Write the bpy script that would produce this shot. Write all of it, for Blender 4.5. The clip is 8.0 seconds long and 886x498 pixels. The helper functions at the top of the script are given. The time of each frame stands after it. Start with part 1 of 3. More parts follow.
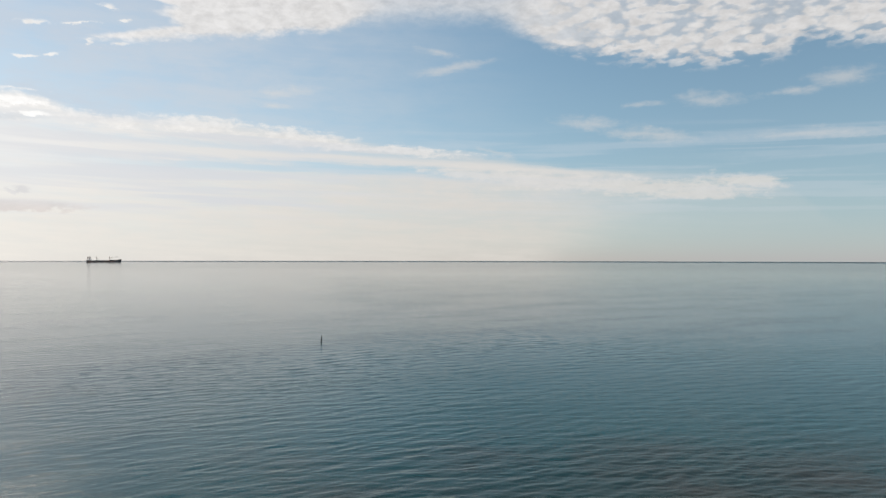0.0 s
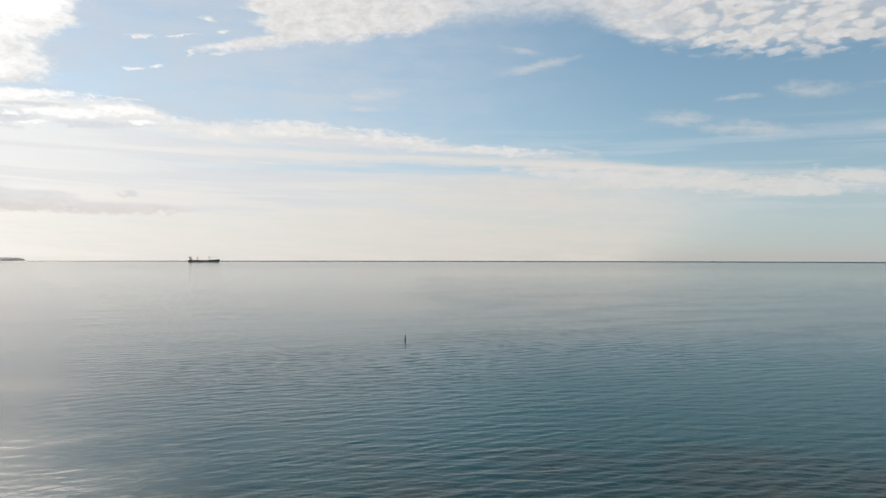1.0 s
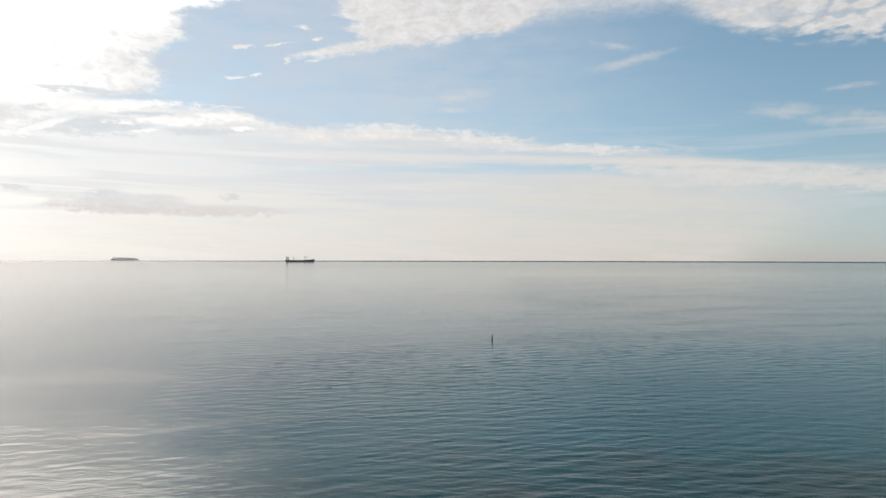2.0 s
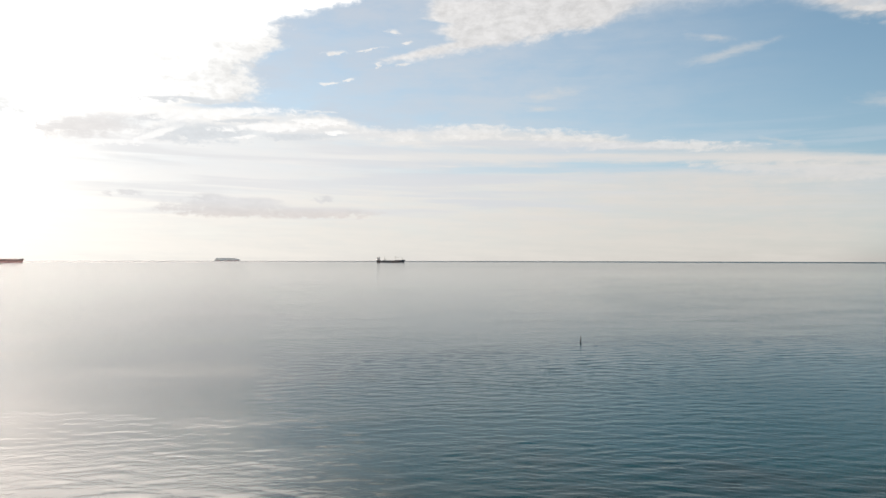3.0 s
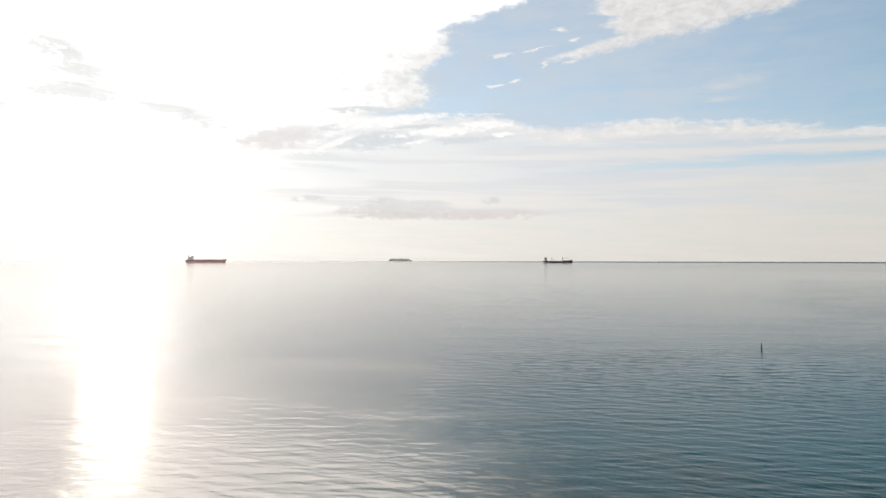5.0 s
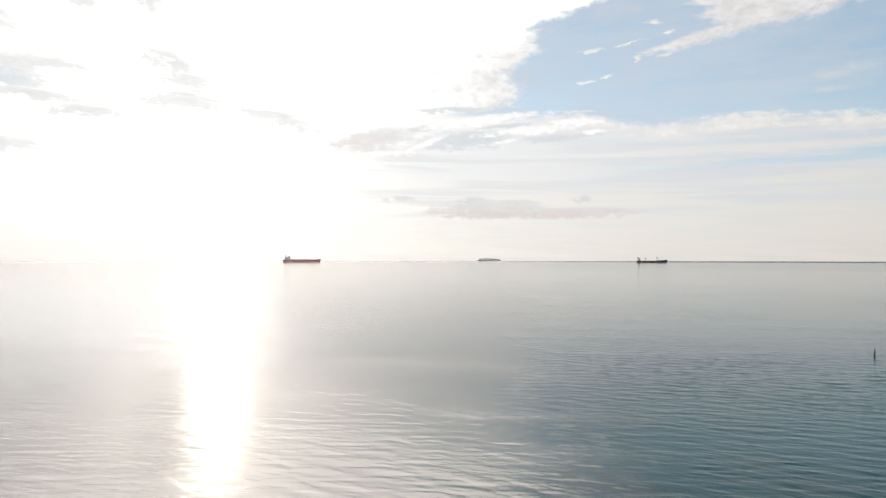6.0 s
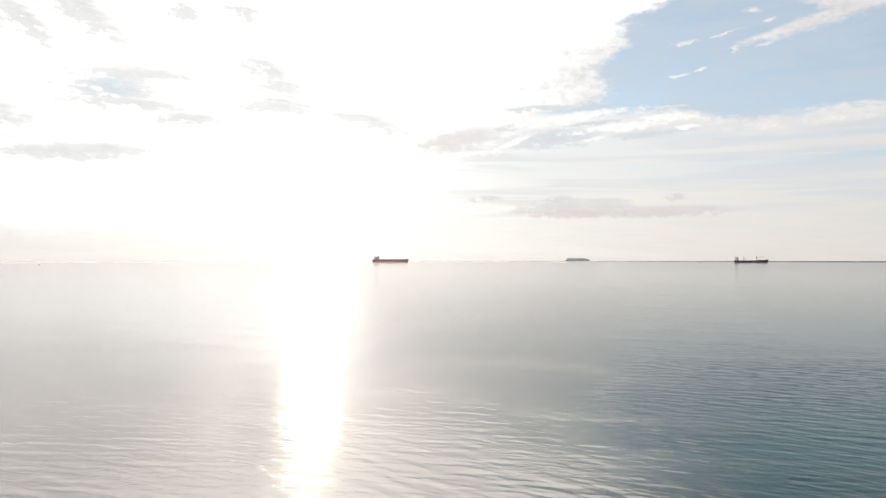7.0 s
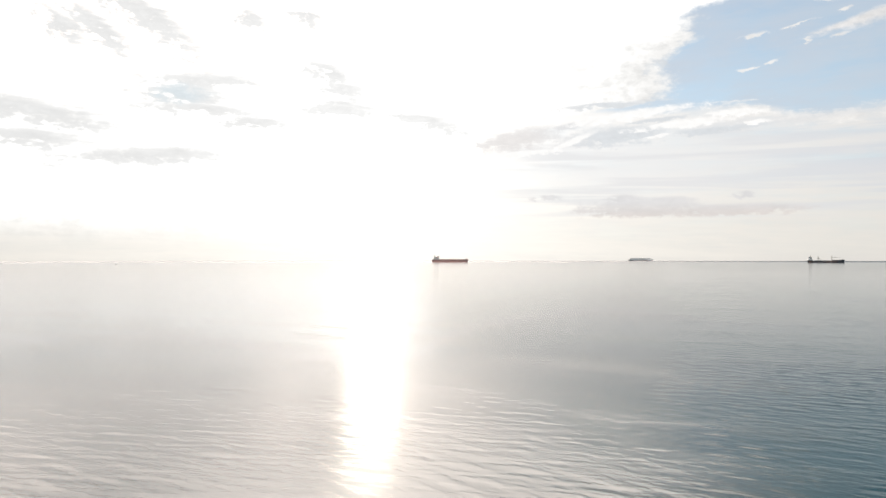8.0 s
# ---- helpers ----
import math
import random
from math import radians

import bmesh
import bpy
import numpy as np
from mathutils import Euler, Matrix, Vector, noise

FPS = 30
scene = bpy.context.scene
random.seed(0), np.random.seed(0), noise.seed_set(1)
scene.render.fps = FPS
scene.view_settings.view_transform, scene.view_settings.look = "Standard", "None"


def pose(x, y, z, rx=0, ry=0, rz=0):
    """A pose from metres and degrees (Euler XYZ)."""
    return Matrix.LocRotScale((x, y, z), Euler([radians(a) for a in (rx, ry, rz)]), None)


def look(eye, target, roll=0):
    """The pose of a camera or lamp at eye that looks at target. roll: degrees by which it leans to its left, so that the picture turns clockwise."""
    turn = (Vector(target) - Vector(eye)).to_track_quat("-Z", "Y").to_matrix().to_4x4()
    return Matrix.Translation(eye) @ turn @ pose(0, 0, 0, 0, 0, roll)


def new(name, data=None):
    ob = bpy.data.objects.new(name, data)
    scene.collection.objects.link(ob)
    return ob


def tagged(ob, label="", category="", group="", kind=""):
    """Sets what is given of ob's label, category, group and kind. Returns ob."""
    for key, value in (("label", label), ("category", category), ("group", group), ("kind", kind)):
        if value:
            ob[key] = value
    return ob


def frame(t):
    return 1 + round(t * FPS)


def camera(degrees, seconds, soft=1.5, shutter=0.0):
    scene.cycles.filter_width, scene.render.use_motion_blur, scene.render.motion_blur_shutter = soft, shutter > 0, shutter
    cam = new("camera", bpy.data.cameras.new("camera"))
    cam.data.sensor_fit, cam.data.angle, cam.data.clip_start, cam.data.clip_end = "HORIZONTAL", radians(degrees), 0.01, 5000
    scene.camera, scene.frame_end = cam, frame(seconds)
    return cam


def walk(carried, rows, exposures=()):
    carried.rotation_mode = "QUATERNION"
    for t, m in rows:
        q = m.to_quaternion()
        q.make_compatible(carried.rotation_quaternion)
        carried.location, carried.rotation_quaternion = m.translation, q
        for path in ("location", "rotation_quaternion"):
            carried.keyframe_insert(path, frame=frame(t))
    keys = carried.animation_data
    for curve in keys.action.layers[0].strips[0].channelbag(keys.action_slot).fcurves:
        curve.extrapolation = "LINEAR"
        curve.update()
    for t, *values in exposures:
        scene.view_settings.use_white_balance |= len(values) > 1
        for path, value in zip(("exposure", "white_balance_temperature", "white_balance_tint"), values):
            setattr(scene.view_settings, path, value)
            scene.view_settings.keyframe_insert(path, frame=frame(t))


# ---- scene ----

# ------------------------------------------------------------------ camera
EYE_H = 18.0          # metres over the calm sea
SUN_AZ, SUN_EL = -32.3, 9.6

cam = camera(66.04, 8.0, soft=1.5)


def stand(t, heading, tilt, lean):
    """The drone drifts slowly sideways while it turns; heading in degrees clockwise from +Y."""
    s = 0.5 * (t - 4.0)
    place = Vector((s * 0.95, -s * 0.31, EYE_H))
    return (t, Matrix.Translation(place) @ pose(0, 0, 0, 90 + tilt, 0, -heading) @ pose(0, 0, 0, 0, 0, lean))


walk(cam, [
    stand(0.0, 29.339, 0.805, 0.083),
    stand(0.5, 25.852, 0.785, 0.090),
    stand(1.0, 22.215, 0.785, 0.086),
    stand(1.5, 18.495, 0.775, 0.085),
    stand(3.0, 7.265, 0.805, 0.080),
    stand(3.5, 3.596, 0.815, 0.069),
    stand(4.0, 0.000, 0.825, 0.063),
    stand(4.5, -3.222, 0.827, 0.047),
    stand(6.0, -14.182, 0.805, 0.021),
    stand(6.5, -17.792, 0.795, 0.002),
    stand(7.0, -21.475, 0.790, -0.018),
    stand(7.5, -24.671, 0.795, -0.031),
    stand(7.75, -26.000, 0.793, -0.033),
    stand(8.0, -26.484, 0.791, -0.034),
], exposures=[(0.0, 0.86), (8.0, 0.86)])


# ------------------------------------------------------------------ sky
def toward(az, el):
    a, e = radians(az), radians(el)
    return Vector((math.sin(a) * math.cos(e), math.cos(a) * math.cos(e), math.sin(e)))


class Net:
    """Short ways to wire a node tree."""

    def __init__(self, tree):
        self.tree = tree

    def node(self, kind, inputs=(), operation="", vector_type=""):
        n = self.tree.nodes.new(kind)
        if operation:
            n.operation = operation
        if vector_type:
            n.vector_type = vector_type
        for key, value in dict(inputs).items():
            self.put(n.inputs[key], value)
        return n

    def put(self, socket, value):
        if isinstance(value, bpy.types.NodeSocket):
            self.tree.links.new(value, socket)
        else:
            socket.default_value = value

    def m(self, op, a, b=0.0, c=0.0):
        return self.node("ShaderNodeMath", {0: a, 1: b, 2: c}, operation=op).outputs[0]

    def add(self, a, b):
        return self.m("ADD", a, b)

    def mul(self, a, b):
        return self.m("MULTIPLY", a, b)

    def fma(self, a, b, c):
        return self.m("MULTIPLY_ADD", a, b, c)

    def step(self, v, lo, hi, to_lo=0.0, to_hi=1.0):
        n = self.node("ShaderNodeMapRange", {0: v, 1: lo, 2: hi, 3: to_lo, 4: to_hi})
        n.interpolation_type = "SMOOTHSTEP"
        return n.outputs[0]

    def vec(self, x, y, z=0.0):
        return self.node("ShaderNodeCombineXYZ", {0: x, 1: y, 2: z}).outputs[0]

    def noise(self, v, scale, detail=4.0, rough=0.55, warp=0.0):
        n = self.node("ShaderNodeTexNoise", {"Vector": v, "Scale": scale, "Detail": detail, "Roughness": rough, "Distortion": warp})
        return n.outputs["Fac"]

    def mix(self, fac, a, b):
        n = self.node("ShaderNodeMix")
        n.data_type = "VECTOR"
        for socket, value in ((n.inputs[0], fac), (n.inputs[4], a), (n.inputs[5], b)):
            self.put(socket, value[:3] if isinstance(value, tuple) else value)
        return n.outputs[1]

    def tint(self, colour, factor):
        n = self.node("ShaderNodeVectorMath", operation="SCALE")
        self.put(n.inputs[0], colour[:3] if isinstance(colour, tuple) else colour)
        self.put(n.inputs[3], factor)
        return n.outputs[0]

    def profile(self, v, points):
        """A broken line through (x, y) points, y from -50 to 50."""
        lo, hi = points[0][0], points[-1][0]
        ramp = self.node("ShaderNodeValToRGB", {0: self.m("DIVIDE", self.add(v, -lo), hi - lo)})
        elements = ramp.color_ramp.elements
        while len(elements) < len(points):
            elements.new(0.5)
        for e, (x, y) in zip(elements, points):
            e.position = (x - lo) / (hi - lo)
        for e, (x, y) in zip(elements, points):
            g = (y + 50) / 100
            e.color = (g, g, g, g)
        return self.fma(ramp.outputs["Alpha"], 100.0, -50.0)

    def blob(self, place, az, el, rx, ry, tilt=0.0):
        """1 in the middle of an oval of sky, 0 on its rim, below 0 outside; place: azimuth and elevation."""
        c, s = math.cos(radians(tilt)), math.sin(radians(tilt))
        u = self.fma(place[0], c / rx, self.fma(place[1], s / rx, -(az * c + el * s) / rx))
        v = self.fma(place[0], -s / ry, self.fma(place[1], c / ry, (az * s - el * c) / ry))
        return self.m("SUBTRACT", 1.0, self.m("SQRT", self.fma(u, u, self.mul(v, v))))

    def most(self, fields):
        out = fields[0]
        for f in fields[1:]:
            out = self.m("MAXIMUM", out, f)
        return out


world = bpy.data.worlds.new("sky")
scene.world = world
world.use_nodes = True
world.node_tree.nodes.clear()
k = Net(world.node_tree)
way = k.node("ShaderNodeTexCoord").outputs["Generated"]
split = k.node("ShaderNodeSeparateXYZ", {0: way})
dx, dy, dz = split.outputs
rise = k.m("MAXIMUM", dz, 0.0)
az = k.mul(k.m("ARCTAN2", dx, dy), 57.2958)
el = k.mul(k.m("ARCSINE", k.m("MINIMUM", rise, 0.9999)), 57.2958)
near = k.m("DIVIDE", 1.0, k.add(rise, 0.05))
deck = k.vec(k.mul(dx, near), k.mul(dy, near))            # the cloud deck seen in perspective
dots = k.node("ShaderNodeVectorMath", {0: way, 1: toward(SUN_AZ, SUN_EL)}, operation="DOT_PRODUCT").outputs["Value"]
off_sun = k.mul(k.m("ARCCOSINE", k.m("MINIMUM", dots, 0.99999)), 57.2958)

# uneven edges: the sky's coordinates pushed about by noise
n_wide = k.add(k.noise(deck, 1.6, 5.0, 0.6), -0.5)
ang = k.vec(k.mul(az, 0.22), k.mul(el, 0.55))
n_puff = k.add(k.noise(ang, 1.0, 7.0, 0.62, 0.3), -0.5)
n_curl = k.add(k.noise(ang, 2.6, 6.0, 0.62, 0.5), -0.5)
n_fine = k.add(k.noise(k.vec(k.mul(az, 0.8), k.mul(el, 1.5)), 1.6, 5.0, 0.62, 0.3), -0.5)
streak_at = k.vec(k.mul(az, 0.055), k.fma(az, 0.012, k.mul(el, 0.55)))
n_streak = k.add(k.noise(streak_at, 1.6, 6.0, 0.6, 0.5), -0.5)
puffs_at = k.vec(k.mul(az, 0.42), k.mul(el, 0.62))
n_cum = k.add(k.noise(puffs_at, 0.85, 7.0, 0.58, 0.25), -0.5)
lee = k.node("ShaderNodeVectorMath", {0: puffs_at, 1: (-0.16, -0.10, 0.0)}, operation="ADD").outputs[0]
relief = k.m("SUBTRACT", n_cum, k.add(k.noise(lee, 0.85, 5.0, 0.58, 0.25), -0.5))
n_comb = k.add(k.noise(k.vec(k.mul(az, 0.10), k.fma(az, 0.05, k.mul(el, 1.5))), 1.4, 6.0, 0.62, 0.6), -0.5)
crisp_here = (k.add(k.fma(n_puff, 1.6, az), k.fma(n_curl, 2.0, n_fine)), k.add(k.fma(n_puff, 0.5, el), k.fma(n_curl, 0.7, k.mul(n_fine, 0.5))))
torn_here = (k.add(k.fma(n_puff, 3.0, az), k.fma(n_curl, 3.6, k.mul(n_fine, 1.6))), k.add(k.fma(n_puff, 0.7, el), k.fma(n_curl, 1.1, k.mul(n_fine, 0.8))))
soft_here = (k.fma(n_wide, 5.0, az), k.fma(n_wide, 1.2, el))

# clear air
lifted = k.vec(dx, dy, k.fma(rise, 0.85, 0.10))
sky = k.node("ShaderNodeTexSky", {0: lifted})
sky.sky_type, sky.sun_disc, sky.sun_elevation, sky.sun_rotation = "NISHITA", False, radians(SUN_EL), radians(SUN_AZ)
sky.altitude, sky.air_density, sky.dust_density, sky.ozone_density = 20.0, 1.0, 0.22, 2.0
rgb = k.node("ShaderNodeSeparateColor", {0: sky.outputs[0]}).outputs
colour = k.vec(k.mul(rgb[0], 0.212), k.mul(rgb[1], 0.206), k.mul(rgb[2], 0.191))

# light that cloud passes on: strongest near the sun
glow = k.m("EXPONENT", k.mul(off_sun, -1.0 / 4.5))
glow_wide = k.m("EXPONENT", k.mul(off_sun, -1.0 / 20.0))
# unseen cloud behind the view is brightened to fill the ships' near sides
behind_fill = k.step(off_sun, 100.0, 150.0, 0.0, 1.6)
lit = k.add(k.fma(glow, 0.4, k.fma(glow_wide, 0.66, 0.66)), behind_fill)
pale = k.mix(k.step(el, 1.0, 9.0), (1.0, 0.955, 0.885, 1), (1.0, 0.978, 0.95, 1))
# cream also added high up, above the view, to warm the water's reflection
cloud_light = k.tint(k.mix(k.m("MAXIMUM", k.step(off_sun, 4.0, 13.0, 0.8, 0.0), k.mul(k.step(el, 18.0, 24.0), k.step(off_sun, 15.0, 55.0, 1.0, 0.0))), pale, (1.0, 0.895, 0.79, 1)), lit)

# haze over the sea, cream toward the sun, blue-grey away from it
haze = k.mul(k.m("EXPONENT", k.mul(el, -1.0 / 3.8)), 0.95)
haze_far = k.mix(k.step(off_sun, 62.0, 92.0), (1.0, 0.935, 0.865, 1), (0.94, 0.935, 0.93, 1))
haze_colour = k.tint(k.mix(glow_wide, haze_far, (1.0, 0.94, 0.83, 1)), k.fma(glow, 0.4, k.fma(glow_wide, 1.0, 0.485)))
colour = k.mix(haze, colour, haze_colour)
thin = k.mul(k.step(off_sun, 30.0, 75.0, 0.44, 0.0), k.mul(k.step(k.fma(n_puff, 0.9, n_streak), -0.3, 0.3, 0.55, 1.2), k.mul(k.step(off_sun, 26.0, 46.0, 0.5, 1.0), k.step(el, 20.0, 32.0, 1.0, 0.3))))
colour = k.mix(thin, colour, cloud_light)
film = k.mul(k.step(k.fma(n_puff, 0.8, n_wide), -0.3, 0.3, 0.25, 0.70), k.mul(k.step(off_sun, 26.0, 68.0, 1.0, 0.0), k.step(el, 20.0, 30.0, 1.0, 0.0)))
colour = k.mix(film, colour, (0.60, 0.635, 0.70, 1))

# thin veil of high cloud, with a sloping upper edge and long bands
veil_top = k.profile(az, [(-70, 20), (-12, 12.0), (-3.8, 11.6), (-1.4, 11.6), (1.5, 10.6), (8.6, 10.8), (15.1, 10.4), (20.6, 10.0), (25.3, 9.2), (31.5, 8.8), (36, 8.0), (44.0, 7.2), (51.7, 6.7), (56.5, 5.4), (60, 2.0), (70, 1.0)])
veil_low = k.profile(az, [(-70, -4), (25, -4), (34.8, -1), (39.5, 2.4), (44, 4.0), (50, 4.6), (54, 4.7), (57, 5.4), (70, 6)])
el_soft = k.fma(n_streak, 1.2, k.fma(n_puff, 0.7, k.fma(n_comb, 0.9, el)))
under = k.step(k.m("SUBTRACT", veil_top, el_soft), -0.35, 0.6)
over = k.step(k.m("SUBTRACT", el_soft, veil_low), -4.5, 0.9)
bands = k.step(k.add(k.fma(n_puff, 0.5, n_streak), k.add(k.mul(n_comb, 0.25), k.mul(n_curl, 0.5))), -0.28, 0.22, 0.70, 1.0)
gap_c = k.profile(az, [(-20, 7.4), (3.6, 7.3), (14, 7.4), (27, 7.4), (36, 6.7), (60, 6.0)])
gap = k.step(k.m("ABSOLUTE", k.m("SUBTRACT", el_soft, gap_c)), 0.1, 0.75, 1.0, 0.0)
gap = k.mul(gap, k.mul(k.step(az, -6.0, 16.0, 0.15, 0.95), k.step(az, 28.0, 37.0, 1.0, 0.0)))
gap_hi = k.step(k.m("ABSOLUTE", k.m("SUBTRACT", el_soft, k.fma(az, -0.035, 9.35))), 0.05, 0.6, 1.0, 0.0)
gap_hi = k.mul(gap_hi, k.mul(k.step(az, -10.0, 8.0, 0.0, 0.55), k.step(az, 26.0, 38.0, 1.0, 0.2)))
veil = k.mul(k.mul(k.mul(under, over), k.mul(bands, k.step(az, 32.0, 52.0, 1.0, 0.22))), k.mul(k.m("SUBTRACT", 1.0, gap), k.m("SUBTRACT", 1.0, gap_hi)))
colour = k.mix(veil, colour, k.tint(cloud_light, k.fma(n_comb, 0.08, k.step(az, 4.0, 30.0, 1.08, 1.02))))

# cirrus streaks
wisps = k.most([
    k.blob(soft_here, 41.3, 10.9, 2.6, 0.8, -8), k.blob(soft_here, 46.5, 9.9, 5.0, 0.55, -6), k.blob(soft_here, 51.0, 12.35, 3.4, 0.65, -3), k.blob(soft_here, 57.6, 9.2, 6.0, 0.45, -3),
    k.blob(soft_here, 60.2, 13.2, 2.8, 0.8, 4), k.blob(soft_here, 30.0, 15.6, 3.4, 0.42, 9), k.blob(soft_here, 28.5, 16.9, 1.6, 0.35, -14),
    k.blob(soft_here, 33.2, 8.75, 2.2, 0.35, -14), k.blob(soft_here, 15.8, 13.4, 2.8, 0.6, 4), k.blob(soft_here, 15.2, 12.2, 1.6, 0.35, 0),
    k.blob(soft_here, 56.6, 12.4, 2.0, 0.35, -2), k.blob(soft_here, 45.4, 12.3, 2.0, 0.3, 0),
])
wisp = k.mul(k.step(k.add(k.fma(n_streak, 1.2, k.fma(n_curl, 1.6, k.mul(n_fine, 0.8))), wisps), -0.2, 1.2), 0.5)
colour = k.mix(wisp, colour, cloud_light)

# the brighter fibrous upper layer of the veil, its thin second line, and its tail
crest = k.most([k.blob(soft_here, -2.6, 11.3, 3.0, 0.7, -4), k.blob(soft_here, 3.5, 10.3, 5.0, 0.55, -3), k.blob(soft_here, 9.5, 10.4, 5.0, 0.75, -2), k.blob(soft_here, 17.0, 9.9, 6.5, 0.75, -5), k.blob(soft_here, 26.0, 8.95, 6.0, 0.4, -5)])
crest_d = k.mul(k.step(k.add(k.fma(n_comb, 1.6, crest), k.fma(n_curl, 1.8, k.mul(n_fine, 1.4))), -0.15, 0.75), 0.82)
colour = k.mix(crest_d, colour, k.tint(cloud_light, k.fma(n_fine, 0.4, k.fma(n_curl, 0.3, 1.13))))
line_c = k.profile(az, [(-10, 9.0), (8, 8.6), (20, 8.3), (27.7, 7.95), (36, 7.5), (46, 6.6), (60, 5.8)])
rim = k.mul(k.step(k.m("ABSOLUTE", k.m("SUBTRACT", k.fma(n_comb, 0.5, k.fma(n_curl, 0.4, el)), line_c)), 0.05, 0.5, 1.0, 0.0), k.mul(k.step(az, -2.0, 14.0), k.step(az, 38.0, 50.0, 0.75, 0.0)))
colour = k.mix(rim, colour, k.tint(cloud_light, 1.06))
tail = k.most([k.blob(soft_here, 38.0, 6.5, 7.0, 0.9, -3), k.blob(soft_here, 46.5, 5.8, 9.0, 0.95, -4), k.blob(soft_here, 53.2, 5.95, 3.6, 0.75, -8), k.blob(soft_here, 33.0, 7.0, 7.0, 0.6, -5), k.blob(soft_here, 50.0, 5.2, 5.5, 0.55, 0)])
tail_d = k.mul(k.step(k.add(k.fma(n_comb, 0.9, tail), k.fma(n_curl, 1.2, k.mul(n_fine, 1.0))), -0.1, 0.7), 0.80)
colour = k.mix(tail_d, colour, k.tint(cloud_light, k.fma(n_curl, 0.25, 1.06)))

# mackerel cloud, whole and puffy toward the sun, broken into small cells away from it
roof_edge = k.profile(az, [(-30, 24), (-3, 24), (1.0, 15.9), (4.6, 16.1), (7.8, 16.7), (15.1, 17.5), (17, 18.1), (19.2, 18.1), (22.5, 18.9), (30, 18.8), (33.9, 18.6), (36.7, 17.5), (40.4, 16.1), (44, 15.4), (50.5, 14.4), (56.1, 14.6), (57.2, 15.4), (62.5, 14.6), (80, 12)])
roof_left = k.profile(el, [(14, -40), (15.6, 0.8), (16.2, 1.6), (17.2, 5.5), (17.7, 7.6), (18.2, 7.0), (18.6, 6.6), (19.1, 7.2), (19.5, 5.3), (20.5, 6.0), (26, 4)])
el_r = k.add(k.fma(n_puff, 0.7, el), k.fma(n_curl, 0.9, k.mul(n_fine, 0.7)))
az_r = k.add(k.fma(n_puff, 1.2, az), k.fma(n_curl, 1.8, k.mul(n_fine, 1.2)))
roof = k.m("MINIMUM", k.m("SUBTRACT", el_r, roof_edge), k.mul(k.m("SUBTRACT", az_r, roof_left), k.step(az, 12.0, 30.0, 0.45, 50.0)))
cell_at = k.node("ShaderNodeMapping", {"Vector": k.vec(k.add(k.mul(az, 0.95), k.mul(n_puff, 1.0)), k.add(k.mul(el, 1.5), k.mul(n_curl, 0.9))), "Rotation": (0, 0, radians(38)), "Scale": (0.72, 1.15, 1)}).outputs[0]
cell = k.node("ShaderNodeTexVoronoi", {"Vector": cell_at, "Scale": 1.0, "Randomness": 0.9, "Detail": 1.2, "Roughness": 0.4})
cell.feature = "SMOOTH_F1"
cell.inputs["Smoothness"].default_value = 0.6
pits = k.step(k.fma(n_fine, 0.7, k.fma(n_curl, 0.4, cell.outputs["Distance"])), 0.60, 0.95)
broken = k.step(az, 33.0, 46.0)
thin_roof = k.mul(k.step(az, 20.0, 26.0), k.step(az, 33.0, 39.0, 1.0, 0.0))
roof = k.m("SUBTRACT", roof, k.mul(pits, k.mul(broken, 0.75)))
roof_d = k.mul(k.step(roof, -0.25, k.fma(broken, 0.8, k.fma(thin_roof, 1.6, 0.55))), k.m("SUBTRACT", k.fma(thin_roof, -0.22, 0.97), k.mul(pits, k.fma(broken, 0.44, 0.02))))
# cut above the view to darken the water; unseen cover behind lights the ships
roof_d = k.mul(roof_d, k.m("MAXIMUM", k.step(el, 20.5, 22.0, 1.0, 0.0), k.step(off_sun, 95.0, 120.0, 0.0, 0.85)))
roof_tone = k.add(k.fma(relief, 0.55, k.mul(pits, k.fma(broken, -0.06, 0.0))), k.step(k.fma(n_fine, 0.8, n_curl), -0.30, 0.22, 0.94, 1.12))
colour = k.mix(roof_d, colour, k.tint(k.mix(0.5, cloud_light, k.tint((0.985, 0.975, 0.985), lit)), roof_tone))

# small bright scraps in the blue gap
scraps = k.most([k.blob(crisp_here, -1.9, 16.62, 1.3, 0.24, 3), k.blob(crisp_here, -2.2, 14.25, 1.2, 0.13, 4), k.blob(crisp_here, -0.7, 14.6, 0.8, 0.14, 16), k.blob(crisp_here, 3.2, 18.4, 0.8, 0.28, 0), k.blob(crisp_here, 4.2, 17.6, 0.4, 0.15, 0),
                 k.blob(crisp_here, 1.2, 17.05, 1.3, 0.10, 8), k.blob(crisp_here, 3.6, 15.85, 1.0, 0.16, 10), k.blob(crisp_here, 1.7, 15.8, 0.3, 0.3, 0)])
scraps_d = k.mul(k.step(k.fma(n_fine, 2.4, k.fma(n_curl, 0.8, scraps)), -0.1, 0.9), 0.9)
colour = k.mix(scraps_d, colour, k.tint(cloud_light, k.fma(relief, 0.6, 1.14)))

# soft grey underside of the veil toward the sun
grey_light = k.tint(k.mix(k.step(el, 3.0, 8.0), (1.0, 0.975, 0.96, 1), (0.98, 0.985, 0.99, 1)), k.fma(glow_wide, 0.22, 0.80))
shade = k.mul(k.step(k.add(k.fma(n_streak, 0.9, k.blob(soft_here, -9.5, 7.6, 13.0, 2.8, 2)), k.mul(n_comb, 0.7)), -0.25, 0.8), 0.5)
colour = k.mix(shade, colour, grey_light)
stripe_at = k.vec(k.mul(az, 0.045), k.fma(az, 0.022, k.mul(el, 0.95)))
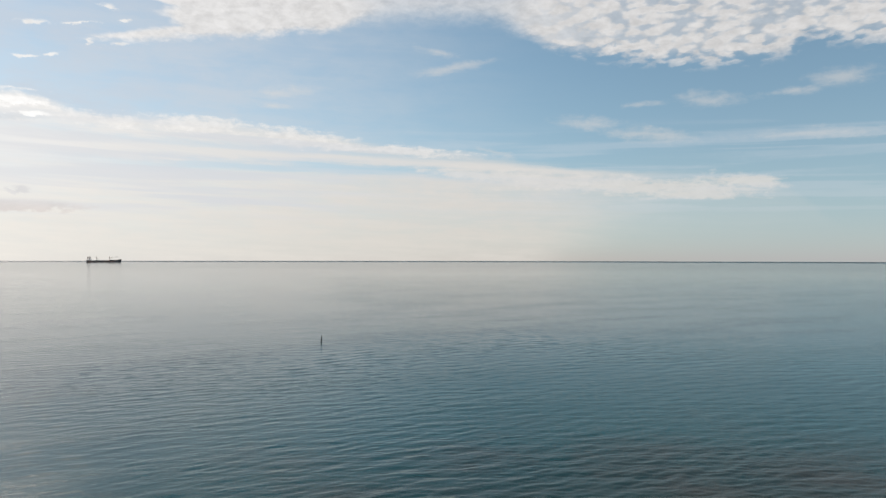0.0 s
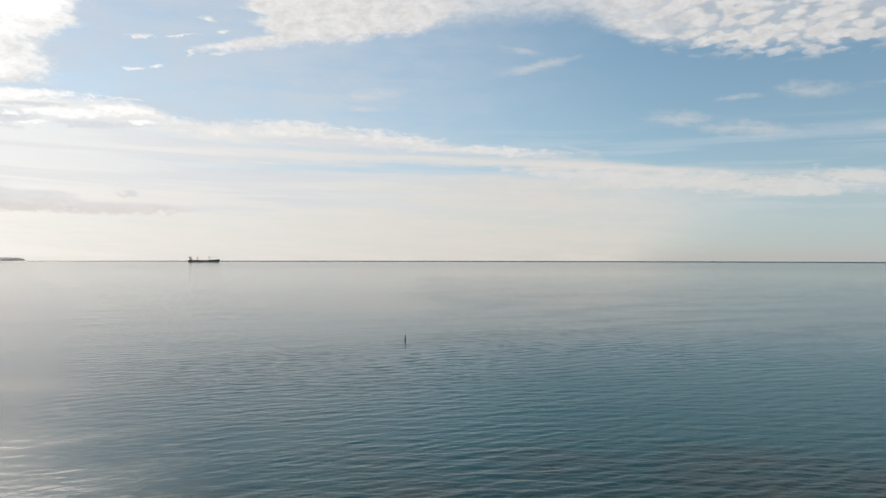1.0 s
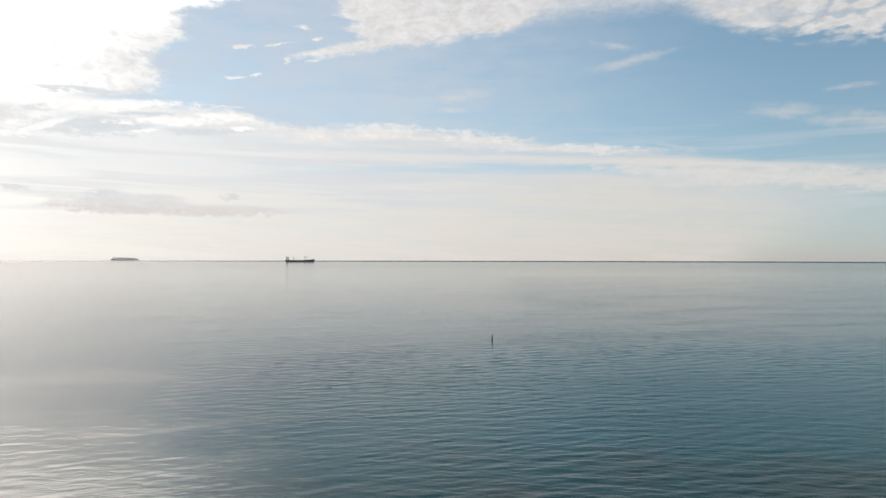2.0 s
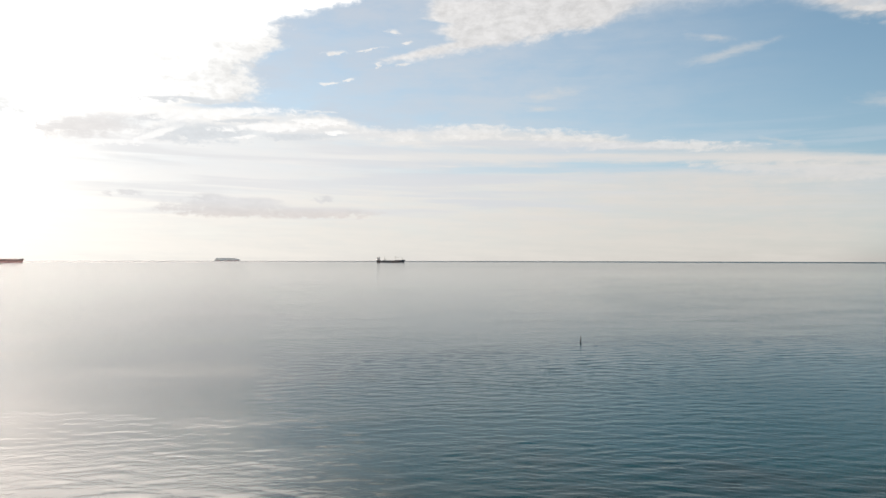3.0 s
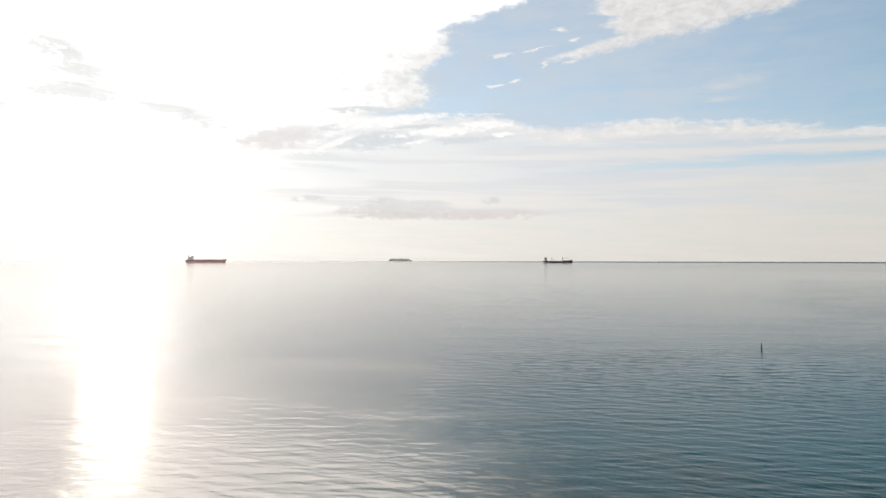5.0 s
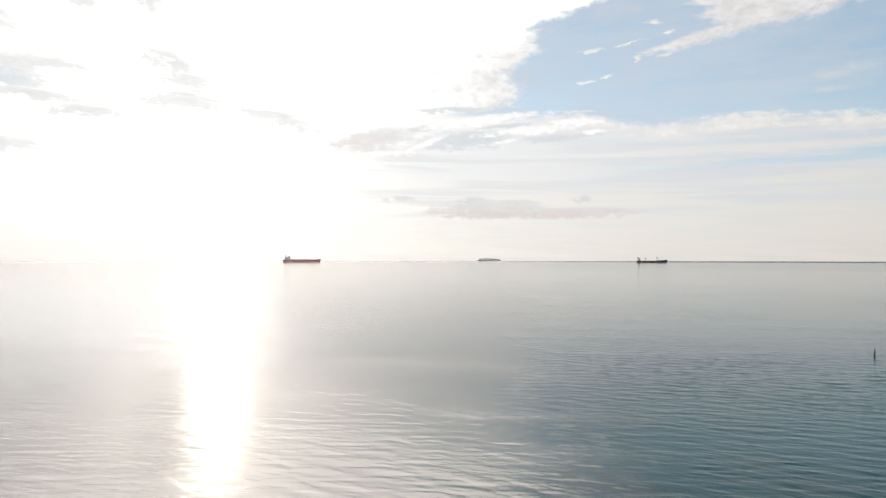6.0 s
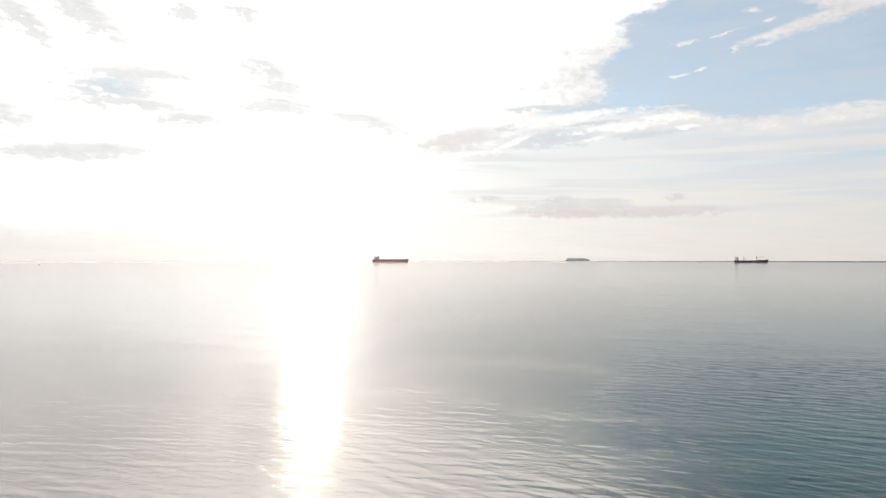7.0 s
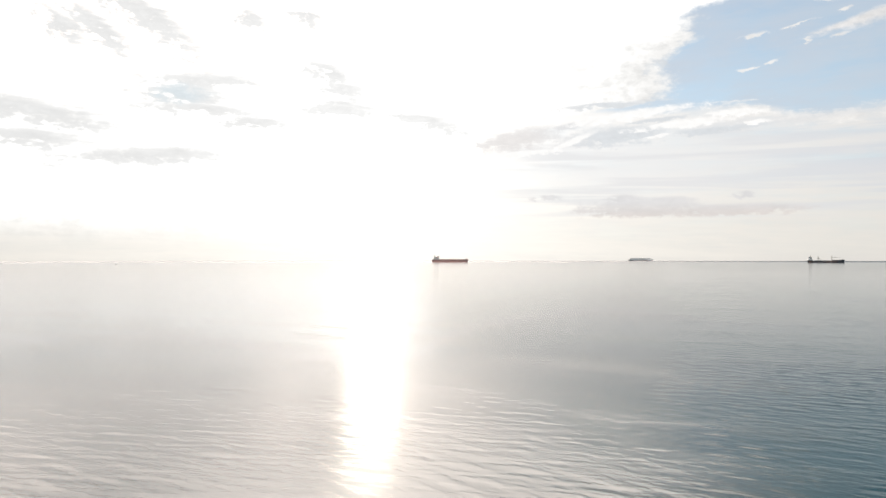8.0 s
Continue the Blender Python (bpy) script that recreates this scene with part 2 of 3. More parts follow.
stripes = k.step(k.add(k.noise(stripe_at, 1.25, 3.0, 0.5, 0.5), k.mul(n_curl, 0.12)), 0.44, 0.62, 0.0, 0.72)
stripes = k.mul(stripes, k.mul(k.mul(k.step(az, -26.0, -16.0), k.step(az, 4.0, 34.0, 1.0, 0.3)), k.mul(k.step(el, 2.5, 4.5), k.step(el, 9.0, 11.5, 1.0, 0.0))))
colour = k.mix(stripes, colour, k.mix(k.step(az, -12.0, 14.0), (0.80, 0.80, 0.81, 1), (0.66, 0.69, 0.74, 1)))

# great bright bank round the sun, with an unseen upper part added
greys = k.most([
    k.blob(torn_here, -50.4, 18.4, 4.8, 1.0, -30), k.blob(torn_here, -53.4, 17.0, 2.8, 0.8, -30), k.blob(torn_here, -56.0, 16.8, 2.2, 0.7, -24), k.blob(torn_here, -42.3, 18.8, 1.3, 0.8, -20), k.blob(torn_here, -37.6, 19.3, 1.4, 0.5, -20),
    k.blob(torn_here, -46.0, 13.9, 5.0, 0.55, 4), k.blob(torn_here, -47.2, 12.7, 3.4, 1.1, 0), k.blob(torn_here, -46.0, 11.7, 4.6, 0.5, 0), k.blob(torn_here, -42.0, 11.0, 3.2, 0.45, 2),
    k.blob(torn_here, -36.0, 15.1, 2.2, 0.7, -24), k.blob(torn_here, -34.6, 13.7, 2.2, 0.9, 0), k.blob(torn_here, -35.0, 12.3, 3.2, 0.65, -4), k.blob(torn_here, -27.6, 11.4, 3.8, 0.7, -10),
    k.blob(torn_here, -57.5, 10.6, 5.0, 0.9, -8), k.blob(torn_here, -57.5, 8.7, 3.4, 0.6, 0), k.blob(torn_here, -50.0, 7.9, 5.5, 0.6, 4),
])
bank_edge = k.profile(el, [(0, -27), (5, -25), (9.0, -23), (11, -20), (12.0, -13), (12.5, -8.2), (13.2, -7.6), (14.4, -8.2), (15.3, -8.4), (16.2, -7.0), (17.0, -5.9), (18.1, -6.2), (18.9, -6.2), (19.3, -4.6), (19.7, -3.2), (20.6, 0.0), (22, 2), (25, 4), (32, 6), (45, 4)])
bank = k.add(k.m("SUBTRACT", bank_edge, az), k.fma(n_cum, 4.0, k.fma(n_curl, 2.4, k.mul(n_fine, 2.4))))
bank_d = k.mul(k.step(k.m("DIVIDE", bank, k.step(el, 6.0, 11.5, 4.0, 1.0)), -0.7, 1.5), 0.98)
bank_d = k.mul(k.mul(bank_d, k.step(el, 0.5, 4.5)), k.step(az, -110.0, -75.0))
# brightness added with height, most of it unseen, to brighten the water's reflection
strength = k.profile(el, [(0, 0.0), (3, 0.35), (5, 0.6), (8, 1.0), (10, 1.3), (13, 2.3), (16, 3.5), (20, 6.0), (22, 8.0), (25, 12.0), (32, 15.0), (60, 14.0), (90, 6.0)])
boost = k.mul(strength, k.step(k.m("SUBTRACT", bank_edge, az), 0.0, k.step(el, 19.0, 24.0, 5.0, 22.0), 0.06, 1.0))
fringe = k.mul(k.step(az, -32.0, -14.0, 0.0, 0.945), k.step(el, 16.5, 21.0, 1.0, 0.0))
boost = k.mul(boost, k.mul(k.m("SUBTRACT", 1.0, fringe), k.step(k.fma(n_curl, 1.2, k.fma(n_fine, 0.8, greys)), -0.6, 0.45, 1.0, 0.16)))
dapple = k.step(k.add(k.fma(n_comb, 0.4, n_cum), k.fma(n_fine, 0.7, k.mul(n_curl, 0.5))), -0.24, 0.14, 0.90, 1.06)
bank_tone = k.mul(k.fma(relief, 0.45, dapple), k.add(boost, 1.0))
# cream put into the boosted part, to warm the water
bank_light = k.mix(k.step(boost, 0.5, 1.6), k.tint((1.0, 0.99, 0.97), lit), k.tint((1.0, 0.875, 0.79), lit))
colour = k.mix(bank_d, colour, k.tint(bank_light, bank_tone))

# bright streaks under the bank's edge, each over a grey one
ledges = k.most([k.blob(crisp_here, -11.5, 11.45, 6.6, 0.48, 5), k.blob(crisp_here, -7.0, 10.55, 4.2, 0.42, 3), k.blob(crisp_here, -3.2, 11.2, 2.4, 0.35, 0), k.blob(crisp_here, -9.2, 9.65, 1.2, 0.14, 6), k.blob(crisp_here, -15.6, 9.6, 2.2, 0.3, 22), k.blob(crisp_here, -19.5, 8.7, 3.6, 0.3, 4), k.blob(crisp_here, -2.0, 10.3, 1.2, 0.2, 0)])
folds = k.most([k.blob(crisp_here, -13.0, 12.35, 4.5, 0.26, 2), k.blob(crisp_here, -20.3, 9.8, 4.4, 0.95, 10), k.blob(crisp_here, -16.0, 10.8, 3.0, 0.34, 12), k.blob(crisp_here, -12.3, 9.9, 5.4, 0.9, 5), k.blob(crisp_here, -9.0, 11.0, 3.0, 0.22, 5), k.blob(crisp_here, -5.0, 9.9, 4.0, 0.3, 2), k.blob(crisp_here, -8.6, 15.3, 0.9, 0.35, -20), k.blob(crisp_here, -17.8, 5.0, 1.4, 0.25, 0), k.blob(crisp_here, -9.4, 19.3, 1.6, 0.3, -10)])
folds_d = k.mul(k.step(k.add(k.fma(n_curl, 1.2, folds), k.fma(n_fine, 1.6, k.mul(n_comb, 0.8))), -0.15, 0.6), 0.86)
colour = k.mix(folds_d, colour, k.tint(k.mix(k.step(az, -20.0, -13.0), (0.80, 0.775, 0.765, 1), (0.705, 0.735, 0.765, 1)), k.fma(n_fine, 0.3, 1.0)))
ledges_d = k.mul(k.step(k.add(k.fma(n_curl, 1.0, ledges), k.fma(n_fine, 1.5, k.mul(n_comb, 0.6))), -0.05, 0.5), 0.88)
colour = k.mix(ledges_d, colour, k.tint((1.0, 0.99, 0.975), k.fma(n_fine, 0.25, 1.02)))

# thick grey patches against the light
grey_d = k.mul(k.step(k.add(k.fma(n_curl, 2.2, greys), k.fma(n_fine, 2.4, k.mul(n_comb, 1.6))), -0.60, 0.70), 0.90)
smear = k.mul(k.mul(k.step(k.add(n_comb, k.mul(n_puff, 0.6)), 0.04, 0.36), 0.45), k.mul(k.step(az, -46.0, -36.0, 1.0, 0.0), k.step(el, 3.0, 7.0)))
grey_d = k.mul(k.m("MAXIMUM", grey_d, smear), k.step(el, 20.0, 23.0, 1.0, 0.0))
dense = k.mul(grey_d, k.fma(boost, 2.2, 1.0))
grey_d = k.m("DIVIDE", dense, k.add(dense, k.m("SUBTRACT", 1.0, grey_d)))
blue_core = k.step(k.m("MAXIMUM", k.blob(torn_here, -47.6, 12.8, 2.6, 1.1, 0), k.blob(torn_here, -46.4, 19.4, 2.2, 0.9, 0)), 0.0, 0.7)
colour = k.mix(grey_d, colour, k.tint(k.mix(blue_core, k.tint((0.985, 0.985, 0.98), k.fma(glow_wide, 0.06, 0.80)), (0.70, 0.765, 0.80, 1)), k.fma(n_curl, 0.35, k.fma(n_fine, 0.25, 1.0))))

# one low flat-bottomed cloud
low_at = (k.fma(n_curl, 2.6, k.fma(n_fine, 0.8, az)), k.add(k.fma(n_curl, 0.5, el), k.mul(n_fine, 0.6)))
low = k.most([k.blob(low_at, -10.0, 4.0, 5.5, 0.95, 0), k.blob(low_at, -4.0, 3.75, 6.5, 0.6, 1), k.blob(low_at, -11.6, 4.75, 1.6, 0.5, 0), k.blob(low_at, -8.0, 4.5, 2.2, 0.5, 0), k.blob(low_at, -2.7, 4.9, 0.8, 0.35, 0)])
low_d = k.mul(k.step(k.add(k.fma(n_curl, 1.0, low), k.fma(n_fine, 1.1, k.mul(n_comb, 0.5))), -0.1, 0.5, 0.0, 0.82), k.step(k.fma(n_fine, 0.3, k.fma(n_curl, 0.2, el)), 3.15, 3.45))
colour = k.mix(low_d, colour, k.tint(k.mix(k.step(el, 3.3, 4.6), (0.73, 0.675, 0.65, 1), (0.74, 0.73, 0.735, 1)), k.fma(n_curl, 0.3, 1.0)))

out = k.node("ShaderNodeOutputWorld")
back = k.node("ShaderNodeBackground", {"Color": colour, "Strength": 0.55})
k.tree.links.new(back.outputs[0], out.inputs[0])

sun = new("sun", bpy.data.lights.new("sun", "SUN"))
sun.data.energy, sun.data.angle, sun.data.color = 0.11, radians(3.0), (1.0, 0.86, 0.68)
sun.matrix_world = look((0, 0, 0), -toward(SUN_AZ, SUN_EL)) @ Matrix.Identity(4)
sun.location = toward(SUN_AZ, SUN_EL) * 300


# ------------------------------------------------------------------ materials
def material(name, colour, rough=0.5, metal=0.0, spread=0.12, size=3.0, stain=None):
    """Paint or metal with a fine and a coarse change of tone, and a slight relief."""
    mat = bpy.data.materials.new(name)
    mat.use_nodes = True
    n = Net(mat.node_tree)
    shader = mat.node_tree.nodes["Principled BSDF"]
    at = n.node("ShaderNodeTexCoord").outputs["Object"]
    coarse, fine = n.noise(at, 1.0 / size, 4.0), n.noise(at, 9.0 / size, 5.0)
    tone = n.add(n.step(coarse, 0.3, 0.7, 1 - spread, 1 + spread), n.fma(fine, spread, -spread / 2))
    base = n.tint((*colour, 1), tone)
    if stain:
        base = n.mix(n.mul(n.step(n.add(coarse, n.mul(fine, 0.4)), 0.62, 0.85), 0.7), base, (*stain, 1))
    n.put(shader.inputs["Base Color"], base)
    n.put(shader.inputs["Roughness"], n.fma(fine, 0.2, rough - 0.1))
    shader.inputs["Metallic"].default_value = metal
    bump = n.node("ShaderNodeBump", {"Height": fine, "Strength": 0.15, "Distance": 0.02})
    n.put(shader.inputs["Normal"], bump.outputs[0])
    return mat


def sea_material():
    """Clear shallow water: sky gloss over a teal body, brown where a weedy sandbank lies close under the surface."""
    mat = bpy.data.materials.new("sea_water")
    mat.use_nodes = True
    n = Net(mat.node_tree)
    shader = mat.node_tree.nodes["Principled BSDF"]
    at = n.node("ShaderNodeTexCoord").outputs["Object"]
    reach = n.node("ShaderNodeVectorMath", {0: at}, operation="LENGTH").outputs["Value"]

    def stretched(x, y, turn=0.0):
        return n.node("ShaderNodeMapping", {"Vector": at, "Rotation": (0, 0, radians(turn)), "Scale": (x, y, 1.0)}).outputs[0]

    # cat's paws and slicks, longer across than deep
    patches = n.noise(stretched(0.0022, 0.010), 1.0, 4.0)
    paws = n.step(n.noise(stretched(0.02, 0.06), 1.0, 4.0), 0.42, 0.66)
    ripples = n.add(n.mul(n.noise(stretched(0.40, 1.0, 6), 0.9, 3.0, 0.55), 0.045), n.mul(n.noise(stretched(0.5, 1.0, -5), 3.2, 3.0, 0.6), 0.030))
    bump = n.node("ShaderNodeBump", {"Height": n.mul(n.mul(ripples, n.step(reach, 500.0, 1400.0, 1.0, 0.0)), n.fma(paws, 0.9, 0.45)), "Strength": 1.0, "Distance": 1.0})
    n.put(shader.inputs["Normal"], bump.outputs[0])
    # ripples finer than the sheet can carry spread the gloss; a light breeze ruffles both sides of a calm lane, and the far edge of the bay
    side = n.node("ShaderNodeVectorMath", {0: at, 1: (math.cos(radians(19)), -math.sin(radians(19)), 0.0)}, operation="DOT_PRODUCT").outputs["Value"]
    breeze = n.step(n.fma(patches, 40.0, side), 5.0, 45.0)
    other = n.node("ShaderNodeVectorMath", {0: at, 1: (math.cos(radians(9)), math.sin(radians(9)), 0.0)}, operation="DOT_PRODUCT").outputs["Value"]
    ruffled = n.step(n.fma(patches, 40.0, other), 42.0, 2.0)
    offshore = n.step(n.fma(patches, 60.0, reach), 3200.0, 3800.0, 0.0, 0.38)
    n.put(shader.inputs["Roughness"], n.add(n.add(n.step(reach, 55.0, 190.0, n.fma(breeze, 0.20, 0.06), n.add(n.mul(breeze, n.step(reach, 250.0, 800.0, 0.06, 0.0)), n.step(reach, 300.0, 1500.0, 0.05, 0.09))), offshore), n.fma(ruffled, n.step(reach, 55.0, 200.0, 0.13, 0.0), n.step(patches, 0.45, 0.70, 0.0, 0.012))))
    # sandbank
    off_bank = n.node("ShaderNodeVectorMath", {0: at, 1: (25.0, 6.0, 0.0)}, operation="DISTANCE").outputs["Value"]
    weeds = n.noise(stretched(0.10, 0.10), 1.0, 5.0, 0.6)
    shoal = n.step(n.fma(weeds, 36.0, off_bank), 84.0, 46.0)
    off_shelf = n.node("ShaderNodeVectorMath", {0: at, 1: (70.0, 45.0, 0.0)}, operation="DISTANCE").outputs["Value"]
    shelf = n.step(n.fma(weeds, 30.0, off_shelf), 135.0, 60.0)          # pale bottom some metres down, round the sandbank
    teal = n.mix(shelf, n.mix(n.step(patches, 0.3, 0.7), (0.0004, 0.0135, 0.0185, 1), (0.0005, 0.0150, 0.0185, 1)), (0.0002, 0.0240, 0.0300, 1))
    sand = n.mix(n.step(weeds, 0.35, 0.6), (0.0110, 0.0132, 0.0112, 1), (0.006, 0.0128, 0.0120, 1))
    n.put(shader.inputs["Base Color"], n.mix(shoal, teal, sand))
    shader.inputs["IOR"].default_value = 1.275
    # the steepest ripples, too small to draw: a faint second, broader gloss
    steep = n.node("ShaderNodeBsdfPrincipled", {"Roughness": 0.42, "IOR": 1.275})
    n.put(steep.inputs["Base Color"], shader.inputs["Base Color"].links[0].from_socket)
    n.put(steep.inputs["Normal"], bump.outputs[0])
    both = n.node("ShaderNodeMixShader", {0: n.fma(ruffled, 0.17, 0.13), 1: shader.outputs[0], 2: steep.outputs[0]})
    n.tree.links.new(both.outputs[0], mat.node_tree.nodes["Material Output"].inputs[0])
    return mat


SEA = sea_material()

# ------------------------------------------------------------------ the sea
def sea_sheet():
    """One round sheet of water: fine wavelets within some hundred metres, calm towards the horizon."""
    radii = [34.0]
    while radii[-1] < 4980:
        radii.append(min(4980.0, radii[-1] + max(0.14, radii[-1] ** 2 * 1.35e-5)))
    radii = np.array([0.0, 10.0, 18.0, 26.0] + radii)
    gaps = np.gradient(radii)[:, None]
    angles = np.radians(np.concatenate([np.arange(-76, 80, 0.2), np.arange(80, 284, 4.0)]))
    r, a = np.meshgrid(radii, angles, indexing="ij")
    x, y = r * np.sin(a), r * np.cos(a)
    rng = np.random.default_rng(7)
    z = np.zeros_like(x)
    for i in range(84):
        length = 0.45 * (3.8 / 0.45) ** ((i + rng.random()) / 84)
        course = radians(rng.normal(8, 22))
        slope = 0.0104 * (length / 1.2) ** -0.2
        kx, ky = 2 * math.pi / length * math.sin(course), 2 * math.pi / length * math.cos(course)
        held = np.clip(length / (2.4 * gaps) - 1.0, 0, 1)          # wavelets shorter than the mesh can carry are left to the material
        z += held * slope * length / (2 * math.pi) * np.sin(kx * x + ky * y + rng.random() * 2 * math.pi)
    gusts = 0.8 + 0.3 * np.sin(x * 0.021 + y * 0.033 + 1.0) * np.sin(x * 0.047 - y * 0.018) + 0.2 * np.sin(y * 0.06 + x * 0.012)
    slick = 0.62 + 0.38 / (1 + np.exp(-(x * math.cos(radians(9)) + y * math.sin(radians(9)) - 6) / 7))
    windy = 1 + 0.6 / (1 + np.exp(-(x * math.cos(radians(19)) - y * math.sin(radians(19)) - 5) / 9))
    z *= windy * slick * gusts * (0.40 + 0.70 * np.exp(-((r - 60) / 75) ** 2)) * np.clip(r / 30, 0, 1)
    rows, cols = x.shape
    co = np.stack([x, y, z], axis=-1).reshape(-1, 3)
    i, j = np.meshgrid(np.arange(rows - 1), np.arange(cols), indexing="ij")
    j2 = (j + 1) % cols
    faces = np.stack([i * cols + j, i * cols + j2, (i + 1) * cols + j2, (i + 1) * cols + j], axis=-1).reshape(-1, 4)
    mesh = bpy.data.meshes.new("sea")
    mesh.vertices.add(len(co))
    mesh.vertices.foreach_set("co", co.ravel())
    mesh.loops.add(faces.size)
    mesh.loops.foreach_set("vertex_index", faces.ravel())
    mesh.polygons.add(len(faces))
    mesh.polygons.foreach_set("loop_start", np.arange(len(faces)) * 4)
    mesh.polygons.foreach_set("use_smooth", np.ones(len(faces), dtype=bool))
    mesh.update(calc_edges=True)
    mesh.validate()
    if mesh.polygons[2000].normal.z < 0:
        mesh.flip_normals()
    mesh.materials.append(SEA)
    return tagged(new("water", mesh), "calm blue-grey sea with fine ripples reaching the horizon", "sea", kind="structure")


sea_sheet()


# ------------------------------------------------------------------ ships and marks
HULL_DARK = material("dark_hull_paint", (0.045, 0.05, 0.06), 0.55, 0.0, 0.2, 12.0, (0.12, 0.06, 0.04))
# paler than the paint itself: distance haze is put into these three colours
HULL_RED = material("red_oxide_paint", (0.58, 0.34, 0.30), 0.6, 0.0, 0.18, 14.0, (0.20, 0.07, 0.05))
HULL_GREY = material("grey_blue_hull_paint", (0.72, 0.71, 0.70), 0.55, 0.0, 0.15, 14.0, (0.16, 0.10, 0.07))
BOOT = material("boot_top_paint", (0.66, 0.33, 0.28), 0.65, 0.0, 0.2, 10.0)
KEEL = material("maroon_boot_paint", (0.09, 0.04, 0.04), 0.65, 0.0, 0.2, 10.0)
HOUSE = material("deckhouse_white", (0.80, 0.79, 0.75), 0.5, 0.0, 0.1, 5.0, (0.42, 0.33, 0.25))
GEAR = material("buff_gear_paint", (0.30, 0.27, 0.22), 0.55, 0.0, 0.15, 4.0)
STEEL = material("dark_steel", (0.08, 0.08, 0.085), 0.5, 0.6, 0.15, 2.0)
HATCH = material("hatch_cover_paint", (0.13, 0.14, 0.14), 0.6, 0.0, 0.2, 6.0)
# lightened as well, with distance haze put into the colour
BOXES = material("container_paint", (0.74, 0.71, 0.68), 0.6, 0.0, 0.2, 5.0)
SPAR = material("tarred_spar", (0.035, 0.033, 0.032), 0.6, 0.0, 0.25, 0.4)
FLAG = material("dark_float_rubber", (0.03, 0.03, 0.035), 0.55, 0.0, 0.2, 0.3)


def window_glass():
    mat = bpy.data.materials.new("window_glass")
    mat.use_nodes = True
    shader = mat.node_tree.nodes["Principled BSDF"]
    shader.inputs["Base Color"].default_value = (0.02, 0.025, 0.03, 1)
    shader.inputs["Roughness"].default_value = 0.05
    return mat


GLASS = window_glass()


def part(name, bm, mat, parent, label=""):
    mesh = bpy.data.meshes.new(name)
    bmesh.ops.recalc_face_normals(bm, faces=bm.faces)
    bm.to_mesh(mesh)
    bm.free()
    mesh.materials.append(mat)
    ob = new(name, mesh)
    ob.parent = parent
    return tagged(ob, label)


def thing(name, m, label, category, group=""):
    ob = new(name)
    ob.empty_display_size = 1.0
    ob.matrix_world = m
    return tagged(ob, label, category, group)


def box(bm, x0, x1, y0, y1, z0, z1, rake=0.0, bevel=0.12):
    """A box with softened edges; rake leans its +x face back at the top."""
    start = set(bm.verts)
    bmesh.ops.create_cube(bm, size=1.0, matrix=Matrix.Translation(((x0 + x1) / 2, (y0 + y1) / 2, (z0 + z1) / 2)) @ Matrix.Diagonal((x1 - x0, y1 - y0, z1 - z0, 1)))
    made = [v for v in bm.verts if v not in start]
    for v in made:
        if v.co.z > (z0 + z1) / 2 and v.co.x > (x0 + x1) / 2:
            v.co.x -= rake
    if bevel:
        edges = {e for v in made for e in v.link_edges}
        bmesh.ops.bevel(bm, geom=list(edges), offset=bevel, segments=1, affect="EDGES")
    return bm


def rod(bm, a, b, r0, r1, sides=10):
    a, b = Vector(a), Vector(b)
    way_up = (b - a).to_track_quat("Z", "Y").to_matrix().to_4x4()
    bmesh.ops.create_cone(bm, cap_ends=True, segments=sides, radius1=r0, radius2=r1, depth=(b - a).length, matrix=Matrix.Translation((a + b) / 2) @ way_up)
    return bm


def loft(length, beam, low, high, flare=0.12, overhang=0.03, stations=25):
    """A ship's side between two heights, low(u) and high(u), u from stern (0) to bow (1)."""
    bm = bmesh.new()
    rings = []
    for i in range(stations):
        u = i / (stations - 1)
        z0, z1 = low(u), high(u)
        ring = []
        for j in range(4):
            z = z0 + (z1 - z0) * j / 3
            lift = z / 14.0
            fine = 1.0
            if u > 0.78:
                fine = max(0.02, 1 - ((u - 0.78) / 0.22) ** (1.7 + 0.9 * lift)) * (1 + flare * lift * (1 - u))
            if u < 0.10:
                fine = 0.72 + 0.28 * (u / 0.10) ** 0.6
            x = (u - 0.5) * length
            if u > 0.78:
                x += overhang * length * lift * ((u - 0.78) / 0.22) ** 2
            if u < 0.10:
                x -= 0.02 * length * lift * (1 - u / 0.10)
            ring.append((x, beam / 2 * min(1.0, fine), z))
        left = [bm.verts.new(p) for p in ring]
        right = [bm.verts.new((x, -y, z)) for x, y, z in reversed(ring)]
        rings.append(left + right)
    for r0, r1 in zip(rings, rings[1:]):
        for j in range(len(r0)):
            j2 = (j + 1) % len(r0)
            bm.faces.new((r0[j], r0[j2], r1[j2], r1[j]))
    bm.faces.new(rings[0])
    bm.faces.new(rings[-1])
    return bm


def windows_row(parent, x, y0, y1, z, count, wide=0.9, tall=0.8):
    """Panes along the front of a deckhouse (facing +x)."""
    for i in range(count):
        y = y0 + (y1 - y0) * (i + 0.5) / count
        part("window", box(bmesh.new(), x - 0.05, x + 0.06, y - wide / 2, y + wide / 2, z - tall / 2, z + tall / 2, 0.0, 0.0), GLASS, parent)


def side_windows(parent, x0, x1, y, z, count, wide=0.9, tall=0.8):
    for side in (-1, 1):
        for i in range(count):
            x = x0 + (x1 - x0) * (i + 0.5) / count
            part("window", box(bmesh.new(), x - wide / 2, x + wide / 2, side * y - 0.05, side * y + 0.05, z - tall / 2, z + tall / 2, 0.0, 0.0), GLASS, parent)


